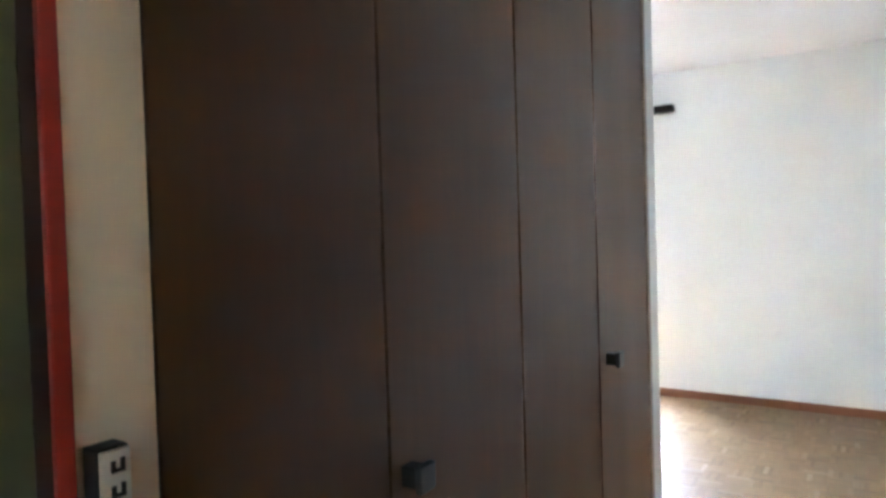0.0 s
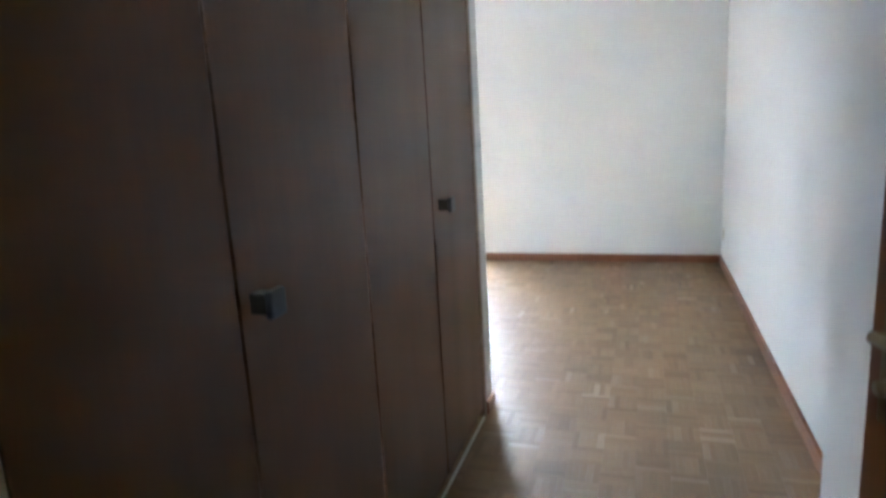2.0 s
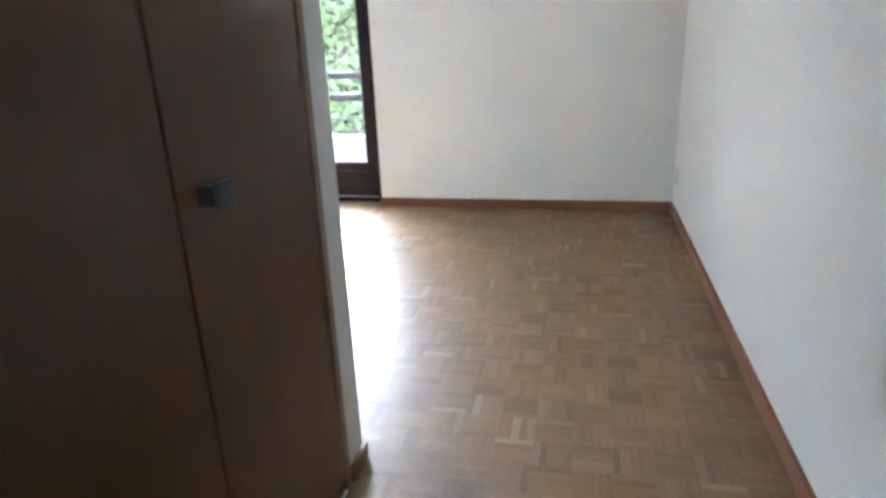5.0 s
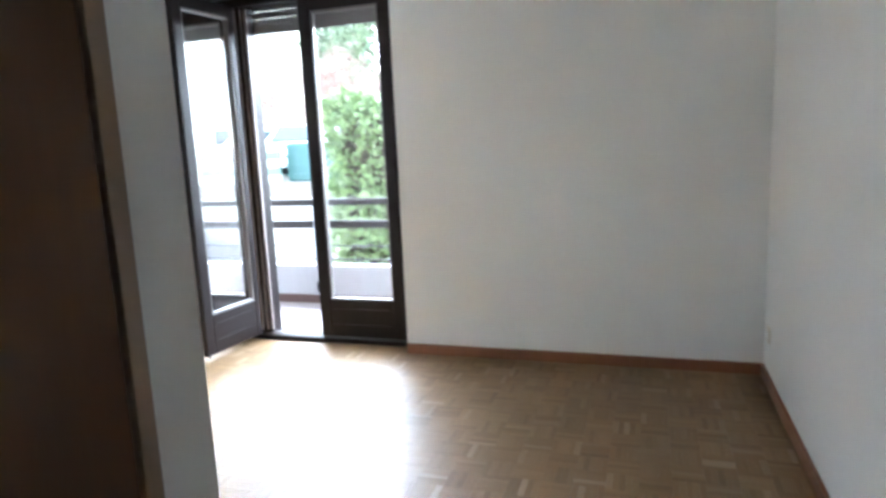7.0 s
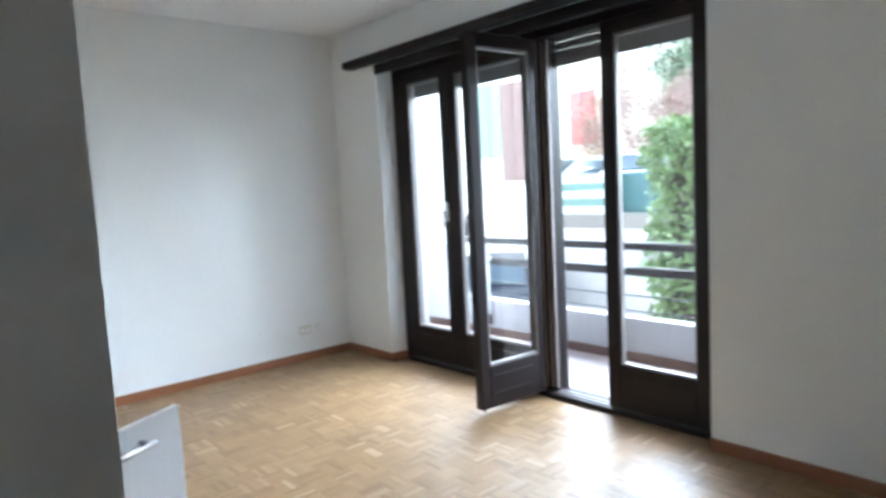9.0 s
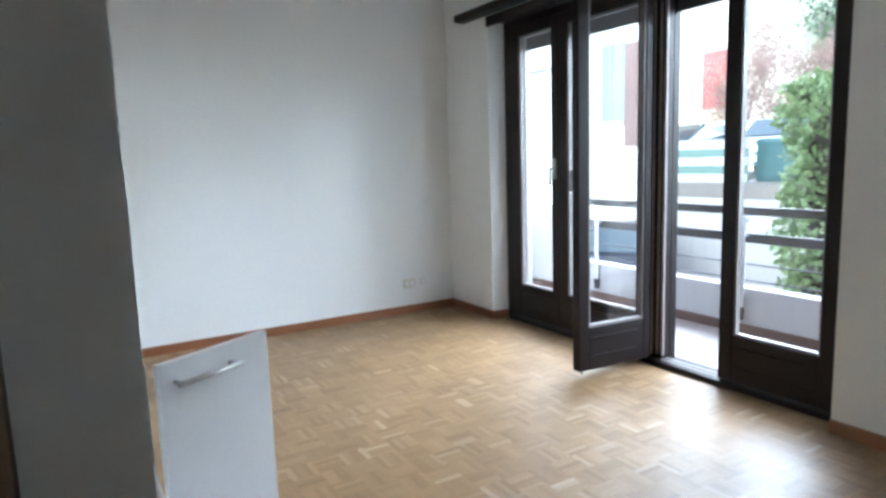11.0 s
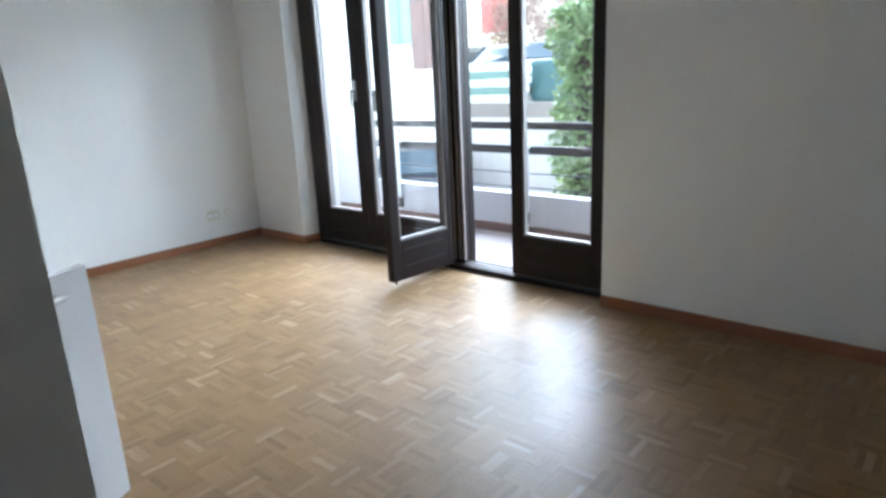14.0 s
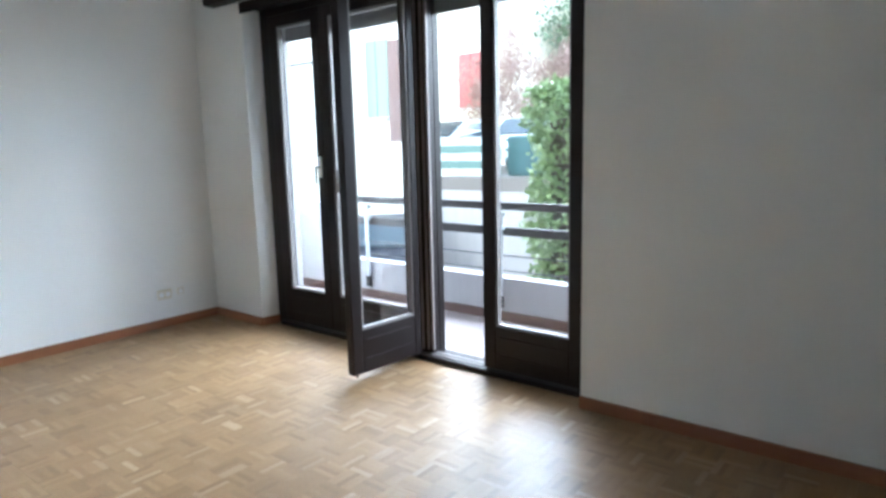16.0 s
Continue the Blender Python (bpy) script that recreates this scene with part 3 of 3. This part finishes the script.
def car(name, label, paint, at, turn, group=""):
    c = thing(name, label, "car", at, group, turn)
    prof = [(-2.1, 0.35), (-2.12, 0.7), (-1.95, 0.88), (-1.3, 0.93), (-0.65, 1.36), (0.55, 1.44), (1.35, 1.32), (1.95, 0.95), (2.08, 0.8), (2.08, 0.35)]
    bm = bmesh.new()
    rows = [[bm.verts.new((x, y * (1.0 if z < 1.0 else 0.84), z)) for x, z in prof] for y in (-0.84, -0.80, 0.80, 0.84)]
    for r0, r1 in zip(rows, rows[1:]):
        for i in range(len(prof)):
            j = (i + 1) % len(prof)
            bm.faces.new((r0[i], r0[j], r1[j], r1[i]))
    bm.faces.new(rows[0][::-1])
    bm.faces.new(rows[-1])
    part("body", bm, paint, c)
    for s in (-1, 1):
        bm = bmesh.new()
        vs = [bm.verts.new((x, s * y, z)) for x, y, z in ((-1.05, 0.812, 0.98), (1.5, 0.79, 0.98), (1.2, 0.735, 1.28), (-0.55, 0.735, 1.30))]
        vo = [bm.verts.new(v.co + Vector((0, -s * 0.02, 0))) for v in vs]
        bm.faces.new(vs)
        bm.faces.new(vo[::-1])
        for i in range(4):
            bm.faces.new((vs[i], vs[(i + 1) % 4], vo[(i + 1) % 4], vo[i]))
        part("side_window", bm, CARGLASS, c)
    part("windscreen", boxes((-0.02, 0.02, -0.62, 0.62, -0.33, 0.33)), CARGLASS, c).matrix_local = pose(-0.99, 0, 1.16, 0, 57, 0)
    for x in (-1.3, 1.3):
        for s in (-1, 1):
            bm = bmesh.new()
            rod(bm, (x, s * 0.62, 0.31), (x, s * 0.85, 0.31), 0.31, 20)
            w = part("wheel", bm, TYRE, c)
            bm = bmesh.new()
            rod(bm, (x, s * 0.851, 0.31), (x, s * 0.865, 0.31), 0.19, 16)
            part("rim", bm, GALV, w)
    return c


car("car", "silver parked car behind the striped fence", CARSILVER, (-11.35, 11.6, 0.55), 84, "parked cars")
car("car", "white parked car behind the striped fence", CARWHITE, (-9.1, 11.8, 0.55), 97, "parked cars")
small = car("car", "small dark blue car parked in the street below", CARBLUE, (-9.95, 6.85, GZ), 133)
small.scale = (0.72, 0.84, 1.08)


def house():
    h = thing("house", "pale cream rendered house with painted shutters", "house")
    y = 14.6
    part("wall", boxes((-34, -12.35, y, y + 9, GZ, 8.2), (-34, -10.1, 8.3, 9.0, GZ, 8.2)), HOUSE, h)
    bm = bmesh.new()
    v = [bm.verts.new(c) for c in ((-34.6, y - 0.7, 8.2), (-11.7, y - 0.7, 8.2), (-11.7, y + 9.7, 8.2), (-34.6, y + 9.7, 8.2),
                                   (-32, y + 4.5, 10.6), (-14.3, y + 4.5, 10.6))]
    for f in ((0, 1, 5, 4), (1, 2, 5), (2, 3, 4, 5), (3, 0, 4), (3, 2, 1, 0)):
        bm.faces.new([v[i] for i in f])
    part("roof", bm, ROOF, h)
    for x0, x1, z0, z1, mat in ((-13.76, -12.75, 2.5, 4.22, REDSH), ):
        w = part("shutter", boxes((x0, (x0 + x1) / 2 - 0.01, y - 0.05, y - 0.002, z0, z1), ((x0 + x1) / 2 + 0.01, x1, y - 0.05, y - 0.002, z0, z1), bevel=0.008), mat, h)
        part("sill", boxes((x0 - 0.1, x1 + 0.1, y - 0.12, y - 0.001, z0 - 0.1, z0 - 0.02)), CONCRETE, w)
    y = 8.3
    w = part("shutter", boxes((-11.72, -11.38, y - 0.05, y - 0.002, 1.98, 3.72), (-11.36, -11.02, y - 0.05, y - 0.002, 1.98, 3.72), bevel=0.008), GREENSH, h)
    part("sill", boxes((-11.78, -11.01, y - 0.12, y - 0.001, 1.88, 1.96)), CONCRETE, w)
    for z0, z1 in ((1.40, 3.66), (4.05, 6.2)):
        w = part("shutter", boxes((-11.0, -10.6, y - 0.06, y - 0.002, z0, z1), (-10.58, -10.18, y - 0.06, y - 0.002, z0, z1), bevel=0.008), BROWNSH, h)
        slats = bmesh.new()
        for xa in (-10.95, -10.53):
            zz = z0 + 0.08
            while zz < z1 - 0.1:
                box(slats, xa, xa + 0.30, y - 0.072, y - 0.0605, zz, zz + 0.035)
                zz += 0.055
        part("louvre", slats, BROWNSH, w)
    part("gutter", boxes((-34, -13.4, y - 0.08, y - 0.001, 3.42, 3.48)), SHUTTER, h)
    return h


house()


def leaves(name, count, place, size, mat, parent, seed):
    """Many small folded leaves; place(rng) gives a point."""
    rng = np.random.default_rng(seed)
    pts = np.array([place(rng) for _ in range(count)])
    u = rng.normal(size=(count, 3))
    u /= np.linalg.norm(u, axis=1, keepdims=True)
    w = np.cross(u, rng.normal(size=(count, 3)))
    w /= np.linalg.norm(w, axis=1, keepdims=True)
    s = (size * rng.uniform(0.6, 1.3, count))[:, None]
    n = np.cross(u, w)
    v = np.stack([pts, pts + u * s * 0.5 + w * s * 0.32 + n * s * 0.08, pts + u * s, pts + u * s * 0.5 - w * s * 0.32 + n * s * 0.08], 1).reshape(-1, 3)
    i = np.arange(count)[:, None] * 4
    faces = np.concatenate([i + (0, 1, 2), i + (0, 2, 3)], 0)
    me = bpy.data.meshes.new(name)
    me.from_pydata(v.tolist(), [], faces.tolist())
    me.materials.append(mat)
    ob = new(name, me)
    ob.parent = parent
    return ob


hedge = thing("hedge", "dense leafy green hedge beyond the balcony", "hedge", (-3.2, 3.7, GZ))


def in_hedge(rng):
    z = rng.uniform(0.05, 3.55)
    f = rng.uniform(0, 1)
    bulge = 0.06 * math.sin(z * 5.1) + 0.05 * math.sin(z * 11 + 1)
    x = rng.uniform(-1.0, 1.86)
    if f < 0.6:
        y = -0.6 + abs(rng.normal(0, 0.09)) + bulge
    elif f < 0.8:
        x, y = -0.95 + abs(rng.normal(0, 0.09)) + bulge, rng.uniform(-0.6, 0.6)
    else:
        y = rng.uniform(-0.6, 0.6)
        z = 3.55 - abs(rng.normal(0, 0.07)) + 0.06 * math.sin(x * 7)
    return x, y, z


leaves("foliage", 18000, in_hedge, 0.085, LEAF, hedge, 3)
# solid bark-brown block added behind the leaves, in place of the hedge's inside
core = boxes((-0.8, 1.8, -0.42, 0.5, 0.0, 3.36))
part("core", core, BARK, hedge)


def tree(name, label, at, height, spread, mat, seed, count=5000, size=0.16, limbs=9, limb=0.008, wood=None):
    t = thing(name, label, "tree", at)
    rng = np.random.default_rng(seed)
    bm = bmesh.new()
    rod(bm, (0, 0, 0), (0.1, 0.05, height * 0.45), height * limb * 2.7, 10)
    tips = []
    for k in range(limbs):
        a = 2 * math.pi * k / limbs + rng.uniform(-0.3, 0.3)
        z0 = height * rng.uniform(0.25, 0.45)
        tip = (spread * rng.uniform(0.4, 0.9) * math.cos(a), spread * rng.uniform(0.4, 0.9) * math.sin(a), height * rng.uniform(0.5, 0.95))
        rod(bm, (0.05, 0.02, z0), tip, height * limb, 6)
        tips.append(tip)
    part("trunk", bm, wood or BARK, t)
    clumps = [(np.array(tips[int(rng.integers(len(tips)))]) * rng.uniform(0.6, 1.05) + rng.normal(0, spread * 0.16, 3)) for _ in range(34)]

    def spot(r):
        c = clumps[int(r.integers(len(clumps)))]
        return tuple(c + r.normal(0, spread * 0.13, 3))

    leaves("crown", count, spot, size, mat, t, seed + 1)
    return t


tree("tree", "tall green garden tree behind the parked cars", (-9.5, 20.0, 0.62), 9.0, 4.2, TREELEAF, 11, 9000, 0.22)
tree("tree", "tall green garden tree behind the parked cars", (-3.5, 20.0, 0.62), 8.5, 4.0, TREELEAF, 13, 9000, 0.22)
tree("tree", "tall green garden tree behind the parked cars", (3.5, 17.0, 0.62), 8.0, 4.0, TREELEAF, 15, 7000, 0.22)
tree("shrub", "bare pinkish twiggy shrub beside the house", (-12.0, 14.1, 0.6), 3.9, 1.35, REDLEAF, 17, 5200, 0.075, 26, 0.0022, REDLEAF)
tree("shrub", "bare pinkish twiggy shrub beside the house", (-10.6, 14.5, 0.6), 4.1, 1.45, REDLEAF, 19, 5600, 0.075, 26, 0.0022, REDLEAF)
tree("shrub", "bare pinkish twiggy shrub behind the hedge", (-9.0, 14.9, 0.6), 3.9, 1.5, REDLEAF, 23, 5600, 0.075, 26, 0.0022, REDLEAF)
tree("shrub", "bare pinkish twiggy shrub behind the hedge", (-7.2, 15.2, 0.6), 3.6, 1.5, REDLEAF, 29, 5200, 0.075, 26, 0.0022, REDLEAF)

# ---- parquet fingers ----
SQ, NF = 0.1165, 5
FW = SQ / NF
floor_ob = bpy.data.objects["floor"]


def finger_mesh(name, lx, ly):
    bm = bmesh.new()
    g, c = 0.0002, 0.0002
    x, y = lx / 2 - g, ly / 2 - g
    lo = [bm.verts.new(p) for p in ((-x, -y, -0.008), (x, -y, -0.008), (x, y, -0.008), (-x, y, -0.008))]
    mid = [bm.verts.new(p) for p in ((-x, -y, -0.0001), (x, -y, -0.0001), (x, y, -0.0001), (-x, y, -0.0001))]
    hi = [bm.verts.new(p) for p in ((-x + c, -y + c, 0), (x - c, -y + c, 0), (x - c, y - c, 0), (-x + c, y - c, 0))]
    for a, b in ((lo, mid), (mid, hi)):
        for i in range(4):
            j = (i + 1) % 4
            bm.faces.new((a[i], a[j], b[j], b[i]))
    bm.faces.new(hi)
    me = bpy.data.meshes.new(name)
    bm.to_mesh(me)
    bm.free()
    me.materials.append(PARQUET_ONE)
    return me


ALONG_X, ALONG_Y = finger_mesh("finger_x", SQ, FW), finger_mesh("finger_y", FW, SQ)
rest_v, rest_f, single = [], [], 0
proto = {True: ALONG_X, False: ALONG_Y}
cells = {k: ([v.co.copy() for v in m.vertices], [tuple(p.vertices) for p in m.polygons]) for k, m in proto.items()}
rng = np.random.default_rng(5)
for i in range(-1, int(5.3 / SQ) + 1):
    for j in range(-3, int(6.9 / SQ) + 1):
        cx, cy = -0.0195 - SQ * (i + 0.5), -0.04 - SQ * (j + 0.5)
        if cx < XL - 0.05 or cy < YBACK:
            continue
        if cy > 0.06 and not XREV - 0.05 < cx < XA + 0.1:
            continue
        if cy < -3.4 and cx < -1.3:
            continue
        horizontal = (i + j) % 2 == 0
        near = -2.15 < cx < -1.2 and -2.2 < cy < -1.25
        for k in range(NF):
            o = -SQ / 2 + FW * (k + 0.5)
            x, y = (cx, cy + o) if horizontal else (cx + o, cy)
            dz = float(rng.uniform(-0.00006, 0.00003))
            tx, ty = (float(q) for q in rng.normal(0, 0.005, 2))
            tx, ty = (tx * 0.3, ty) if horizontal else (tx, ty * 0.3)
            if near and single < 300:
                ob = new("parquet_finger", proto[horizontal])
                ob.location = (x, y, dz)
                ob.rotation_euler = (ty, -tx, 0)
                ob.parent = floor_ob
                single += 1
            else:
                vs, fs = cells[horizontal]
                n = len(rest_v)
                rest_v.extend((v.x + x, v.y + y, v.z + dz + v.x * tx + v.y * ty) for v in vs)
                rest_f.extend(tuple(q + n for q in f) for f in fs)
me = bpy.data.meshes.new("parquet_fingers")
me.from_pydata(rest_v, [], rest_f)
me.materials.append(PARQUET_ALL)
ob = new("parquet_fingers", me)
ob.parent = floor_ob
tagged(ob, kind="stuff")
